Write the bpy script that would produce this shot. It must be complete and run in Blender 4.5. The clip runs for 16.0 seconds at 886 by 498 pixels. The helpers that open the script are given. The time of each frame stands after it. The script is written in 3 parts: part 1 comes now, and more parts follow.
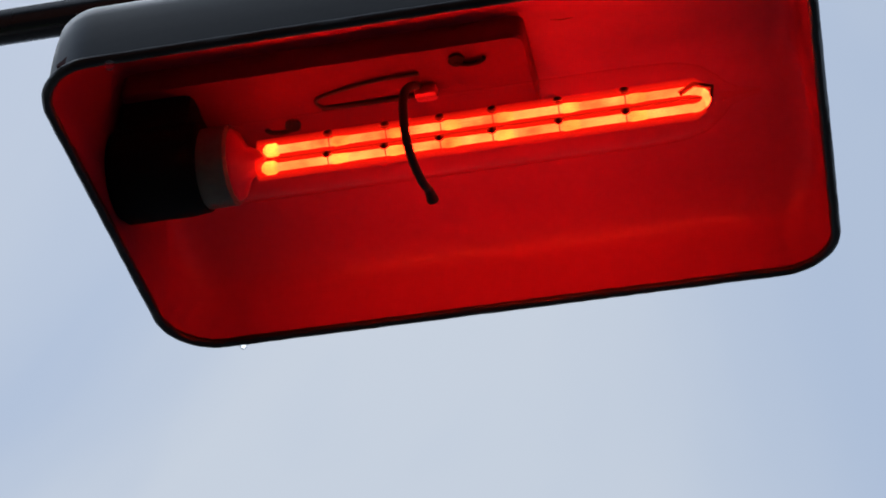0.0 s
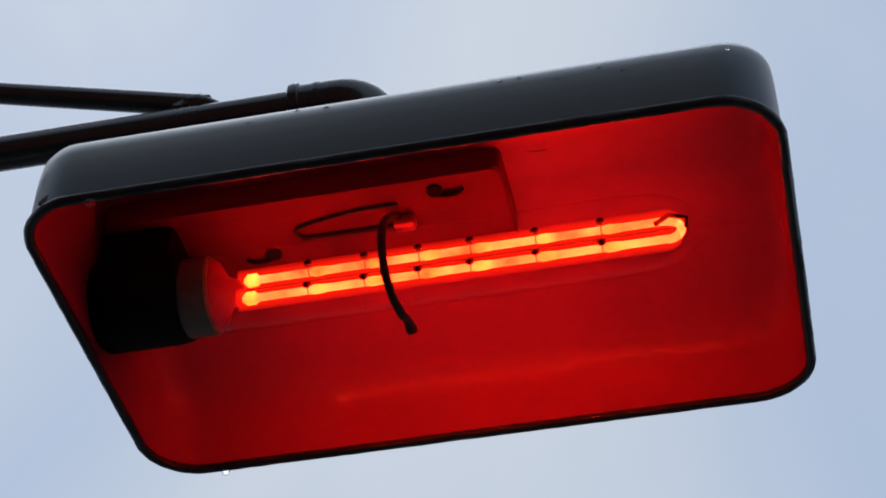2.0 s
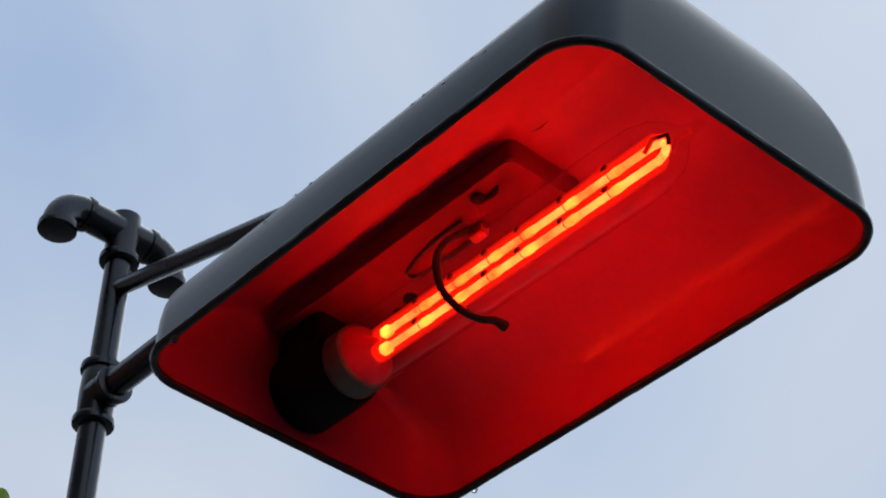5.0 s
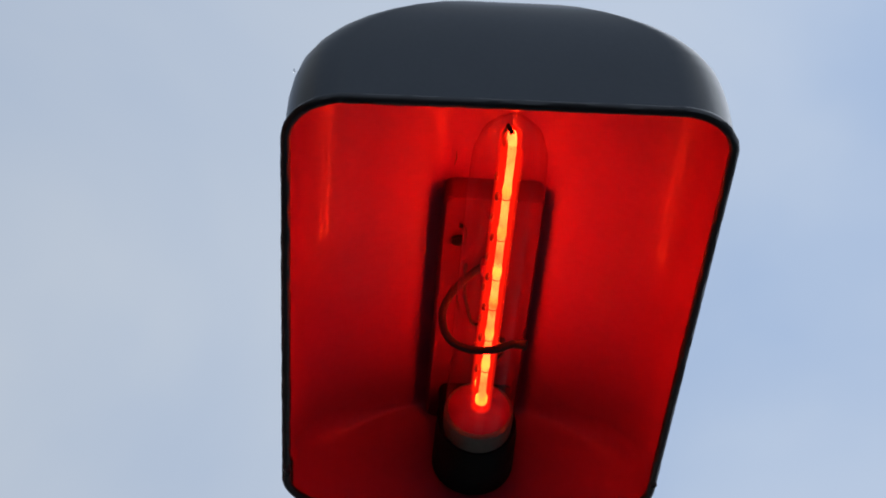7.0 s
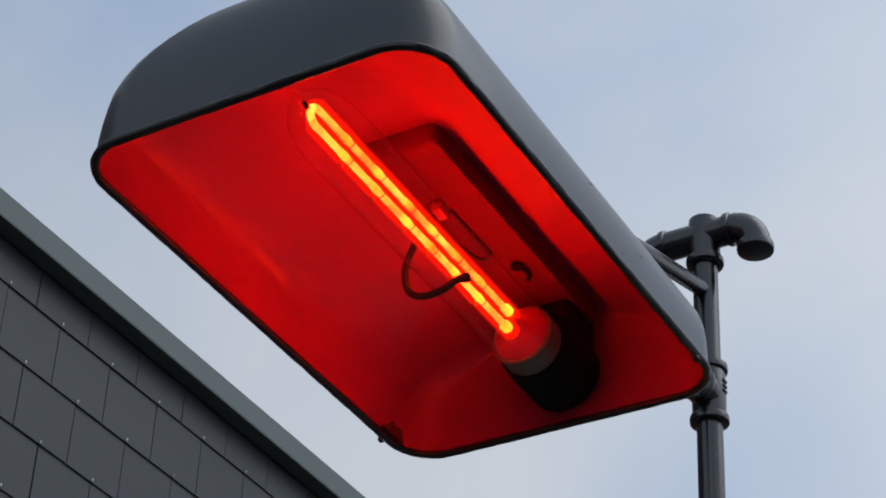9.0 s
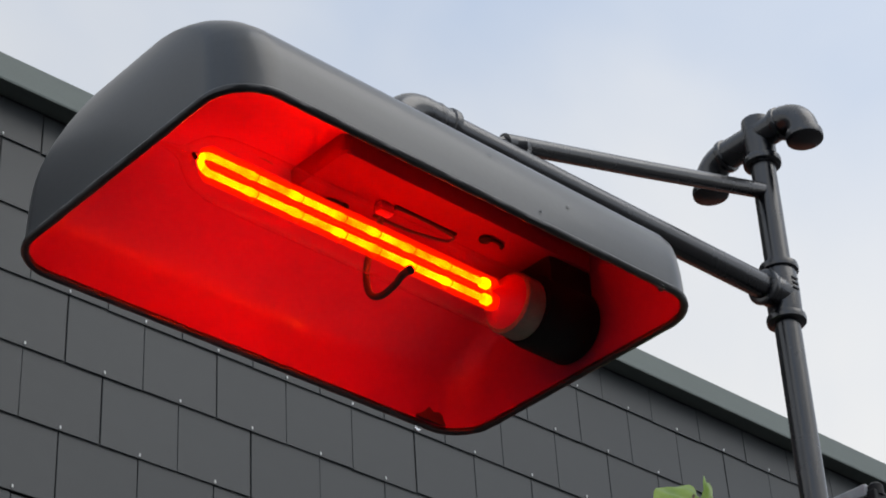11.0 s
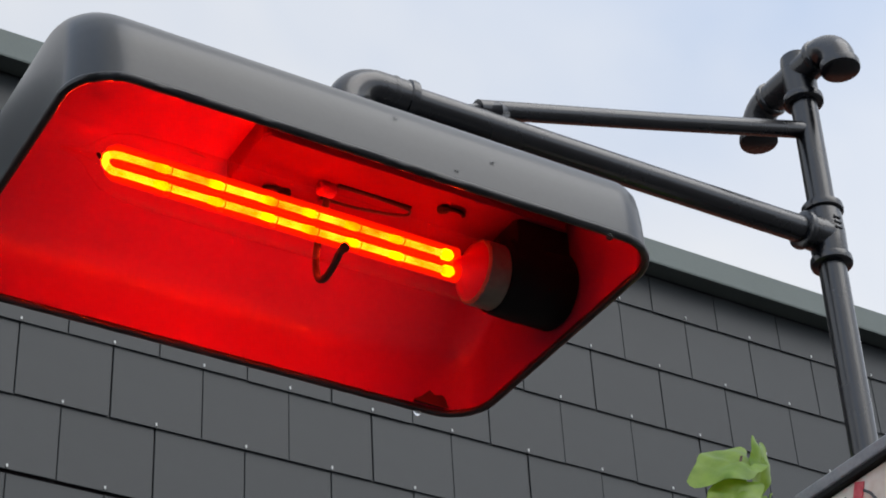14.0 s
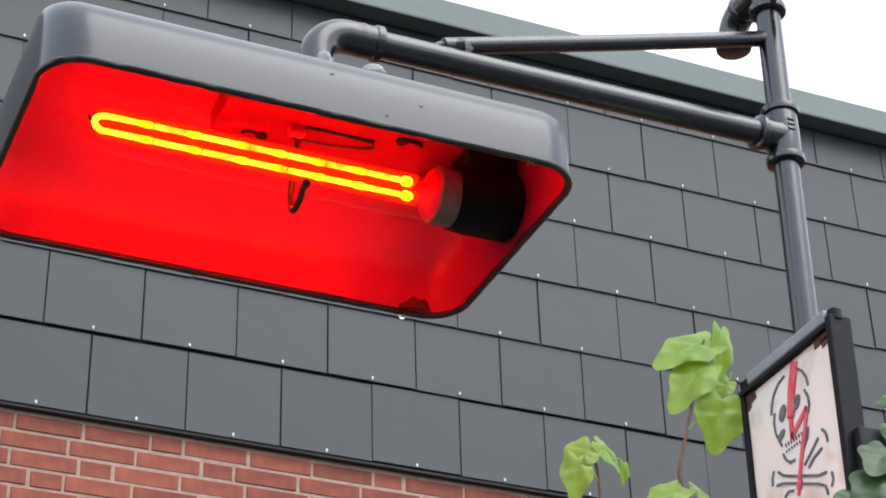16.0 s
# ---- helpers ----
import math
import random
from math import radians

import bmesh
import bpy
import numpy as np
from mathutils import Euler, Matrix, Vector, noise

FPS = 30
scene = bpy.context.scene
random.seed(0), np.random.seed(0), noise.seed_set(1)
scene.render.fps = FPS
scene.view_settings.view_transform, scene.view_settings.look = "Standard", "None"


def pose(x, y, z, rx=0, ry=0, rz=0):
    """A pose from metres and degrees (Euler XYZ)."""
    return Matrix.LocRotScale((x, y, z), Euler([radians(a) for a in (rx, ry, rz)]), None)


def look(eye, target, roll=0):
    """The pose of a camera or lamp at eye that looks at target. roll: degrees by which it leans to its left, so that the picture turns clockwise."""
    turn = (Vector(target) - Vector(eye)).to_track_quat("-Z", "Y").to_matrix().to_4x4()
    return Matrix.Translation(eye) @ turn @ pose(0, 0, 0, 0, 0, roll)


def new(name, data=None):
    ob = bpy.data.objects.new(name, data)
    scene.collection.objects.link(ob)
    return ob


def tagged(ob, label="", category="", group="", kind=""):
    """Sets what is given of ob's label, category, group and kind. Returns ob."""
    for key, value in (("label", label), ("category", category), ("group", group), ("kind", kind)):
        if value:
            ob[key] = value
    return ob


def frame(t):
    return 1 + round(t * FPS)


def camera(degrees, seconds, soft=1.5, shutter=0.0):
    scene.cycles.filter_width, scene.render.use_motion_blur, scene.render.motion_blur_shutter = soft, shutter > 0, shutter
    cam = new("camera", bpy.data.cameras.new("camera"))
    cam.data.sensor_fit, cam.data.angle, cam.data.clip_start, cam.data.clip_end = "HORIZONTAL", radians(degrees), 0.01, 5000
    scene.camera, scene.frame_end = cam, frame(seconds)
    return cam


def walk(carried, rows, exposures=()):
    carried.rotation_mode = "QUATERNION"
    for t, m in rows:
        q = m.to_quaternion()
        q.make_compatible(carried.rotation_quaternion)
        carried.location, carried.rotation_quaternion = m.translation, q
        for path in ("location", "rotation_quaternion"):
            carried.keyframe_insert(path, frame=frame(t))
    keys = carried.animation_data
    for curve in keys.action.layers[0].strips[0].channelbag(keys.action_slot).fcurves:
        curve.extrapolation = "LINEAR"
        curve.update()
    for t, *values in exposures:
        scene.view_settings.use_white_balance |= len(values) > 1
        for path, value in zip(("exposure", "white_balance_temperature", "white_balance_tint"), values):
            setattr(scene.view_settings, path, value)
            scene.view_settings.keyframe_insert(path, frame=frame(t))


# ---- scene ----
cam = camera(24.49, 16.0, soft=1.8)
PATH = [
    (0, (0.2033, -0.9885, 1.4538), (-0.1218, 0.5204, 2.7257), 0.18),
    (0.5, (0.2054, -1.0117, 1.4711), (-0.1125, 0.4988, 2.7428), -0.10),
    (1, (0.2149, -1.0241, 1.4817), (-0.0985, 0.4732, 2.7701), -0.03),
    (1.5, (0.2061, -1.0332, 1.4835), (-0.0798, 0.4544, 2.7893), -0.63),
    (2, (0.2249, -1.0196, 1.4723), (-0.0902, 0.4421, 2.8006), -0.09),
    (2.5, (0.2574, -0.9985, 1.4644), (-0.1522, 0.4397, 2.7925), 0.12),
    (3, (0.3396, -0.9590, 1.4497), (-0.1874, 0.4480, 2.7697), -0.49),
    (3.5, (0.4554, -0.9541, 1.4295), (-0.2043, 0.3877, 2.7578), -1.52),
    (4, (0.5912, -0.9311, 1.4248), (-0.2491, 0.3052, 2.7535), 0.23),
    (4.2, (0.6397, -0.9067, 1.4269), (-0.2670, 0.2858, 2.7520), 0.76),
    (6.3, (1.1288, -0.3773, 1.4548), (-0.3769, 0.0681, 2.6934), 0.25),
    (6.5, (1.1417, -0.2935, 1.4523), (-0.3790, 0.0430, 2.7070), 0.08),
    (7, (1.1907, -0.1017, 1.4378), (-0.3462, -0.0145, 2.7146), 0.08),
    (7.5, (1.2266, 0.1075, 1.4149), (-0.3101, -0.0639, 2.6835), 0.95),
    (8, (1.1803, 0.3183, 1.4234), (-0.3333, -0.0981, 2.6625), 1.10),
    (8.5, (1.1107, 0.5194, 1.4325), (-0.3349, -0.1176, 2.6590), 1.08),
    (8.7, (1.1032, 0.5964, 1.4411), (-0.3140, -0.1445, 2.6422), 2.67),
    (10.8, (0.9035, 1.0267, 1.4540), (-0.2411, -0.1749, 2.5702), -2.02),
    (11, (0.9028, 1.0423, 1.4606), (-0.2442, -0.1644, 2.5689), -2.64),
    (11.5, (0.8315, 1.0986, 1.4582), (-0.2838, -0.1385, 2.5653), -2.80),
    (12, (0.7028, 1.1784, 1.4550), (-0.2887, -0.1574, 2.5651), -0.71),
    (12.5, (0.6260, 1.2208, 1.4579), (-0.2741, -0.1797, 2.5661), -0.88),
    (13, (0.6198, 1.1878, 1.4634), (-0.2610, -0.2108, 2.5896), -1.93),
    (13.5, (0.6277, 1.1603, 1.4629), (-0.2553, -0.2211, 2.6084), -2.89),
    (14, (0.5927, 1.1707, 1.4465), (-0.2692, -0.2248, 2.5909), -2.51),
    (14.5, (0.5153, 1.2537, 1.4240), (-0.2604, -0.2104, 2.5441), -0.84),
    (15, (0.4635, 1.3602, 1.3942), (-0.2369, -0.1665, 2.4797), 0.01),
    (15.5, (0.4428, 1.4480, 1.3754), (-0.2279, -0.1138, 2.4294), -0.29),
    (16, (0.4869, 1.4914, 1.3581), (-0.2037, -0.0787, 2.3867), -1.04),
]
walk(cam, [(t, look(eye, target, roll)) for t, eye, target, roll in PATH],
     exposures=((0, -0.28, 6200, 10), (3, -0.24, 6250, 10), (4, -0.16, 6420, 10), (6.5, -0.12, 6270, 10), (7.5, -0.10, 6350, 10), (8.7, 0.08, 6600, 10), (10.8, 0.64, 7350, 12), (13.5, 0.76, 7400, 12), (14.5, 0.90, 7100, 13), (15, 1.12, 7150, 13), (15.5, 1.56, 7150, 13), (16, 1.76, 7150, 13)))

# ---- light ----
world = bpy.data.worlds.new("overcast_sky")
scene.world = world
world.use_nodes = True
wn, wk = world.node_tree.nodes, world.node_tree.links
wn.clear()
w_out = wn.new("ShaderNodeOutputWorld")
w_bg = wn.new("ShaderNodeBackground")
w_sky = wn.new("ShaderNodeTexSky")
w_sky.sky_type, w_sky.sun_disc = "NISHITA", False
w_sky.sun_elevation, w_sky.sun_rotation = radians(54), radians(334)
w_co = wn.new("ShaderNodeTexCoord")
w_no = wn.new("ShaderNodeTexNoise")
w_no.inputs["Scale"].default_value = 2.1
w_no.inputs["Detail"].default_value = 5.0
w_no.inputs["Roughness"].default_value = 0.45
w_no.inputs["Distortion"].default_value = 0.6
w_ra = wn.new("ShaderNodeValToRGB")
w_ra.color_ramp.elements[0].position, w_ra.color_ramp.elements[0].color = 0.36, (0.385, 0.505, 0.71, 1)
w_ra.color_ramp.elements[1].position, w_ra.color_ramp.elements[1].color = 0.65, (0.66, 0.715, 0.78, 1)
w_sc = wn.new("ShaderNodeVectorMath")
w_sc.operation = "SCALE"
w_sc.inputs["Scale"].default_value = 0.012
w_ad = wn.new("ShaderNodeVectorMath")
w_ad.operation = "ADD"
wk.new(w_co.outputs["Generated"], w_no.inputs["Vector"])
wk.new(w_no.outputs["Fac"], w_ra.inputs["Fac"])
wk.new(w_sky.outputs["Color"], w_sc.inputs[0])
wk.new(w_ra.outputs["Color"], w_ad.inputs[0])
wk.new(w_sc.outputs["Vector"], w_ad.inputs[1])
w_se, w_mr, w_fa = wn.new("ShaderNodeSeparateXYZ"), wn.new("ShaderNodeMapRange"), wn.new("ShaderNodeVectorMath")
w_mr.inputs["From Min"].default_value, w_mr.inputs["From Max"].default_value = -1.0, 0.2
w_mr.inputs["To Min"].default_value, w_mr.inputs["To Max"].default_value = 0.62, 1.06
w_fa.operation = "SCALE"
wk.new(w_co.outputs["Generated"], w_se.inputs["Vector"])
wk.new(w_se.outputs["Y"], w_mr.inputs["Value"])
wk.new(w_ad.outputs["Vector"], w_fa.inputs[0])
wk.new(w_mr.outputs["Result"], w_fa.inputs["Scale"])
wk.new(w_fa.outputs["Vector"], w_bg.inputs["Color"])
w_bg.inputs["Strength"].default_value = 0.92
wk.new(w_bg.outputs["Background"], w_out.inputs["Surface"])

sun = new("sun", bpy.data.lights.new("sun", "SUN"))
sun.data.energy, sun.data.angle, sun.data.color = 0.75, radians(50), (0.90, 0.95, 1.0)
sun.matrix_world = look((-2.2, 4.5, 8.0), (0, 0, 1))


# ---- materials ----
def material(name):
    m = bpy.data.materials.new(name)
    m.use_nodes = True
    n, k = m.node_tree.nodes, m.node_tree.links
    return m, n, k, n["Principled BSDF"]


def surface(name, dark, light, rough=0.5, scale=20.0, bump=0.1, fine=180.0, metal=0.0, spread=0.12, per_object=0.0, coat=0.0, spec=0.5, coat_rough=0.10):
    """Two colours mixed by a coarse noise, fine grain on top, uneven gloss and relief."""
    m, n, k, p = material(name)
    co = n.new("ShaderNodeTexCoord")
    a, b = n.new("ShaderNodeTexNoise"), n.new("ShaderNodeTexNoise")
    a.inputs["Scale"].default_value, a.inputs["Detail"].default_value = scale, 5
    b.inputs["Scale"].default_value, b.inputs["Detail"].default_value = fine, 3
    k.new(co.outputs["Object"], a.inputs["Vector"])
    k.new(co.outputs["Object"], b.inputs["Vector"])
    mixf = n.new("ShaderNodeMath")
    mixf.operation = "MULTIPLY_ADD"
    mixf.inputs[1].default_value = 0.3
    k.new(b.outputs["Fac"], mixf.inputs[0])
    k.new(a.outputs["Fac"], mixf.inputs[2])
    ramp = n.new("ShaderNodeValToRGB")
    ramp.color_ramp.elements[0].position, ramp.color_ramp.elements[0].color = 0.45, (*dark, 1)
    ramp.color_ramp.elements[1].position, ramp.color_ramp.elements[1].color = 0.85, (*light, 1)
    k.new(mixf.outputs[0], ramp.inputs["Fac"])
    colour = ramp.outputs["Color"]
    if per_object:
        info, hsv = n.new("ShaderNodeObjectInfo"), n.new("ShaderNodeHueSaturation")
        r = n.new("ShaderNodeMapRange")
        r.inputs["To Min"].default_value, r.inputs["To Max"].default_value = 1 - per_object, 1 + per_object
        k.new(info.outputs["Random"], r.inputs["Value"])
        k.new(r.outputs["Result"], hsv.inputs["Value"])
        k.new(colour, hsv.inputs["Color"])
        colour = hsv.outputs["Color"]
    k.new(colour, p.inputs["Base Color"])
    rr = n.new("ShaderNodeMapRange")
    rr.inputs["To Min"].default_value, rr.inputs["To Max"].default_value = max(0.02, rough - spread), min(1, rough + spread)
    k.new(a.outputs["Fac"], rr.inputs["Value"])
    k.new(rr.outputs["Result"], p.inputs["Roughness"])
    bp = n.new("ShaderNodeBump")
    bp.inputs["Strength"].default_value, bp.inputs["Distance"].default_value = bump, 0.002
    k.new(mixf.outputs[0], bp.inputs["Height"])
    k.new(bp.outputs["Normal"], p.inputs["Normal"])
    p.inputs["Metallic"].default_value = metal
    p.inputs["Coat Weight"].default_value = coat
    p.inputs["Coat Roughness"].default_value = coat_rough
    p.inputs["Specular IOR Level"].default_value = spec
    return m


def glow(name, colour, strength):
    m, n, k, p = material(name)
    e = n.new("ShaderNodeEmission")
    co, a, r = n.new("ShaderNodeTexCoord"), n.new("ShaderNodeTexNoise"), n.new("ShaderNodeMapRange")
    a.inputs["Scale"].default_value, a.inputs["Detail"].default_value = 50, 2
    r.inputs["From Min"].default_value, r.inputs["From Max"].default_value = 0.3, 0.7
    r.inputs["To Min"].default_value, r.inputs["To Max"].default_value = 0.4 * strength, 1.6 * strength
    k.new(co.outputs["Object"], a.inputs["Vector"])
    k.new(a.outputs["Fac"], r.inputs["Value"])
    k.new(r.outputs["Result"], e.inputs["Strength"])
    e.inputs["Color"].default_value = (*colour, 1)
    k.new(e.outputs[0], n["Material Output"].inputs["Surface"])
    return m


def clear(name, tint, gloss_rough=0.02, gloss=0.30):
    """Thin clear glass: tinted see-through with gloss that grows towards grazing."""
    m, n, k, p = material(name)
    t, g, f, mx = n.new("ShaderNodeBsdfTransparent"), n.new("ShaderNodeBsdfGlossy"), n.new("ShaderNodeLayerWeight"), n.new("ShaderNodeMixShader")
    t.inputs["Color"].default_value = (*tint, 1)
    g.inputs["Roughness"].default_value = gloss_rough
    f.inputs["Blend"].default_value = 0.5
    p1, p2 = n.new("ShaderNodeMath"), n.new("ShaderNodeMath")
    p1.operation, p2.operation = "POWER", "MULTIPLY"
    p1.inputs[1].default_value, p2.inputs[1].default_value = 4.0, gloss
    k.new(f.outputs["Facing"], p1.inputs[0])
    k.new(p1.outputs[0], p2.inputs[0])
    k.new(p2.outputs[0], mx.inputs["Fac"])
    k.new(t.outputs[0], mx.inputs[1])
    k.new(g.outputs[0], mx.inputs[2])
    k.new(mx.outputs[0], n["Material Output"].inputs["Surface"])
    return m


M_HOOD = surface("black_satin_paint", (0.012, 0.015, 0.018), (0.021, 0.025, 0.029), 0.33, 9, 0.05, 260, spread=0.06, coat=0.14)
M_RIM = surface("black_rim_paint", (0.004, 0.0045, 0.005), (0.008, 0.009, 0.010), 0.4, 30, 0.15, 300)
# pinkish enamel with the bulb's red light put into its base colour
M_LINER = surface("red_lit_enamel", (0.30, 0.016, 0.055), (0.37, 0.021, 0.066), 0.46, 6, 0.03, 140, spread=0.06, coat=0.19, coat_rough=0.04, spec=0.32)
# terminal box: dim red lamp light put into the colour, darker than the lining
M_BOX = surface("dim_red_lit_box", (0.115, 0.003, 0.018), (0.15, 0.004, 0.024), 0.75, 12, 0.05, 160, spec=0.15)
M_FLAKE = surface("peeling_dark_red", (0.05, 0.006, 0.006), (0.10, 0.010, 0.010), 0.6, 60, 0.4, 400)
M_IRON = surface("black_iron", (0.0016, 0.0022, 0.0040), (0.0042, 0.0056, 0.0090), 0.26, 25, 0.12, 320, spec=0.75, coat=0.08)
M_HOLDER = surface("black_bakelite", (0.003, 0.003, 0.003), (0.005, 0.0045, 0.0045), 0.75, 30, 0.05, spec=0.2)
M_CERAMIC = surface("aged_ceramic", (0.12, 0.095, 0.072), (0.185, 0.15, 0.115), 0.5, 40, 0.08)
M_HOT = glow("hot_filament", (1.0, 0.0210, 0.0030), 37.0)
M_HOT_END = glow("hot_filament_end", (1.0, 0.036, 0.0028), 34.0)
M_HOT_SPOT = glow("filament_hot_spot", (1.0, 0.027, 0.0026), 33.0)


def halo():
    """Added red halo that imitates bloom and lets the filament show through."""
    m, n, k, p = material("filament_halo")
    t, e, mx = n.new("ShaderNodeBsdfTransparent"), n.new("ShaderNodeEmission"), n.new("ShaderNodeMixShader")
    e.inputs["Color"].default_value, e.inputs["Strength"].default_value = (1.0, 0.010, 0.0018, 1), 1.8
    mx.inputs["Fac"].default_value = 0.13
    k.new(t.outputs[0], mx.inputs[1])
    k.new(e.outputs[0], mx.inputs[2])
    k.new(mx.outputs[0], n["Material Output"].inputs["Surface"])
    return m


M_HALO = halo()
M_GLASS = clear("lamp_glass", (1.0, 0.95, 0.94), 0.06, 0.75)
M_SUPPORT = surface("dark_tungsten", (0.03, 0.02, 0.02), (0.08, 0.06, 0.05), 0.5, 60, 0.1, metal=0.6)
M_WIRE = surface("heat_sleeve", (0.015, 0.010, 0.010), (0.035, 0.025, 0.022), 0.8, 120, 0.4, 900)
M_WATER = material("water")[0]
M_WATER.node_tree.nodes["Principled BSDF"].inputs["Transmission Weight"].default_value = 1.0
M_WATER.node_tree.nodes["Principled BSDF"].inputs["Roughness"].default_value = 0.02
M_WATER.node_tree.nodes["Principled BSDF"].inputs["IOR"].default_value = 1.33
M_SLATE = surface("fibre_cement_slate", (0.0235, 0.0270, 0.0290), (0.0325, 0.0370, 0.0385), 0.48, 5, 0.06, 260, per_object=0.07, spec=0.43)
M_COPPER = surface("rivet_metal", (0.55, 0.55, 0.53), (0.75, 0.75, 0.74), 0.4, 90, 0.05)
M_COPING = surface("grey_green_coping", (0.108, 0.130, 0.121), (0.138, 0.163, 0.153), 0.6, 3, 0.04, 160, spec=0.25)
M_PALE = surface("pale_galvanised", (0.17, 0.19, 0.185), (0.34, 0.37, 0.36), 0.6, 60, 0.4, 300)
M_BATTEN = surface("dark_membrane", (0.012, 0.010, 0.012), (0.030, 0.024, 0.026), 0.8, 14, 0.2)
M_BRICK = surface("red_brick", (0.165, 0.038, 0.021), (0.275, 0.076, 0.042), 0.85, 22, 0.5, 240, per_object=0.16)
M_MORTAR = surface("mortar", (0.27, 0.185, 0.135), (0.39, 0.28, 0.21), 0.9, 40, 0.5, 300)
M_GROUND = surface("paving", (0.022, 0.022, 0.023), (0.045, 0.044, 0.043), 0.6, 3, 0.4, 90)
M_SIGNFRAME = surface("black_steel", (0.003, 0.003, 0.004), (0.009, 0.009, 0.010), 0.55, 35, 0.35, 280, spec=0.18)
M_SIGNTOP = surface("worn_grey_steel", (0.20, 0.21, 0.225), (0.33, 0.34, 0.35), 0.45, 40, 0.2, 300)
M_INK = surface("black_ink", (0.080, 0.088, 0.090), (0.19, 0.20, 0.20), 0.8, 120, 0.05)
M_REDINK = surface("red_ink", (0.66, 0.050, 0.075), (0.78, 0.16, 0.18), 0.7, 90, 0.05)
M_STAIN = surface("tan_stain", (0.50, 0.32, 0.19), (0.78, 0.62, 0.45), 0.7, 70, 0.1)
M_RUST = surface("rust", (0.06, 0.025, 0.016), (0.14, 0.065, 0.045), 0.85, 90, 0.5)
M_STEM = surface("vine_stem", (0.070, 0.036, 0.022), (0.14, 0.080, 0.048), 0.7, 80, 0.3)


def sign_face():
    m, n, k, p = material("weathered_white_enamel")
    co, a, b = n.new("ShaderNodeTexCoord"), n.new("ShaderNodeTexNoise"), n.new("ShaderNodeTexNoise")
    a.inputs["Scale"].default_value, a.inputs["Detail"].default_value = 14, 6
    b.inputs["Scale"].default_value = 120
    r = n.new("ShaderNodeValToRGB")
    r.color_ramp.elements[0].position, r.color_ramp.elements[0].color = 0.30, (0.58, 0.43, 0.29, 1)
    r.color_ramp.elements[1].position, r.color_ramp.elements[1].color = 0.48, (0.87, 0.84, 0.745, 1)
    k.new(co.outputs["Object"], a.inputs["Vector"])
    k.new(co.outputs["Object"], b.inputs["Vector"])
    k.new(a.outputs["Fac"], r.inputs["Fac"])
    k.new(r.outputs["Color"], p.inputs["Base Color"])
    p.inputs["Roughness"].default_value = 0.35
    bp = n.new("ShaderNodeBump")
    bp.inputs["Strength"].default_value = 0.08
    k.new(b.outputs["Fac"], bp.inputs["Height"])
    k.new(bp.outputs["Normal"], p.inputs["Normal"])
    return m


def leaf_material(name, dark, light, through_light):
    m, n, k, p = material(name)
    co, a = n.new("ShaderNodeTexCoord"), n.new("ShaderNodeTexNoise")
    a.inputs["Scale"].default_value, a.inputs["Detail"].default_value = 60, 4
    r = n.new("ShaderNodeValToRGB")
    r.color_ramp.elements[0].position, r.color_ramp.elements[0].color = 0.35, (*dark, 1)
    r.color_ramp.elements[1].position, r.color_ramp.elements[1].color = 0.7, (*light, 1)
    k.new(co.outputs["Object"], a.inputs["Vector"])
    k.new(a.outputs["Fac"], r.inputs["Fac"])
    k.new(r.outputs["Color"], p.inputs["Base Color"])
    p.inputs["Roughness"].default_value = 0.38
    bp = n.new("ShaderNodeBump")
    bp.inputs["Strength"].default_value, bp.inputs["Distance"].default_value = 0.3, 0.002
    k.new(a.outputs["Fac"], bp.inputs["Height"])
    k.new(bp.outputs["Normal"], p.inputs["Normal"])
    t, mx = n.new("ShaderNodeBsdfTranslucent"), n.new("ShaderNodeMixShader")
    t.inputs["Color"].default_value = (*through_light, 1)
    mx.inputs["Fac"].default_value = 0.32
    k.new(p.outputs[0], mx.inputs[1])
    k.new(t.outputs[0], mx.inputs[2])
    k.new(mx.outputs[0], n["Material Output"].inputs["Surface"])
    return m


M_SIGN = sign_face()
M_LEAF = leaf_material("young_leaf", (0.115, 0.25, 0.022), (0.27, 0.44, 0.055), (0.42, 0.60, 0.04))
M_IVY = leaf_material("ivy_leaf", (0.015, 0.050, 0.012), (0.05, 0.12, 0.03), (0.05, 0.14, 0.02))


# ---- building blocks ----
def thing(name, label, category, place=(0, 0, 0), group="", kind=""):
    ob = new(name)
    ob.empty_display_size = 0.05
    ob.location = place
    return tagged(ob, label, category, group, kind)


def to_mesh(name, bm, mat, smooth=True):
    bmesh.ops.recalc_face_normals(bm, faces=bm.faces)
    me = bpy.data.meshes.new(name)
    bm.to_mesh(me)
    bm.free()
    me.materials.append(mat)
    if smooth:
        me.shade_smooth()
        me.set_sharp_from_angle(angle=radians(38))
    return me


def part(name, bm, mat, parent, label="", smooth=True):
    """Links bm, whose points are in world metres, as one mesh under a thing or a part."""
    me = to_mesh(name, bm, mat, smooth)
    ob = new(name, me)
    base = Vector((0, 0, 0))
    up = parent
    while up:
        base += up.location
        up = up.parent
    me.transform(Matrix.Translation(-base))
    ob.parent = parent
    return tagged(ob, label)


def loft(bm, loops, cap_start=True, cap_end=True, closed=False):
    rings = [[bm.verts.new(p) for p in loop] for loop in loops]
    pairs = list(zip(rings, rings[1:])) + ([(rings[-1], rings[0])] if closed else [])
    for a, b in pairs:
        for i in range(len(a)):
            j = (i + 1) % len(a)
            bm.faces.new((a[i], a[j], b[j], b[i]))
    if not closed:
        if cap_start:
            bm.faces.new(list(reversed(rings[0])))
        if cap_end:
            bm.faces.new(rings[-1])
    return bm


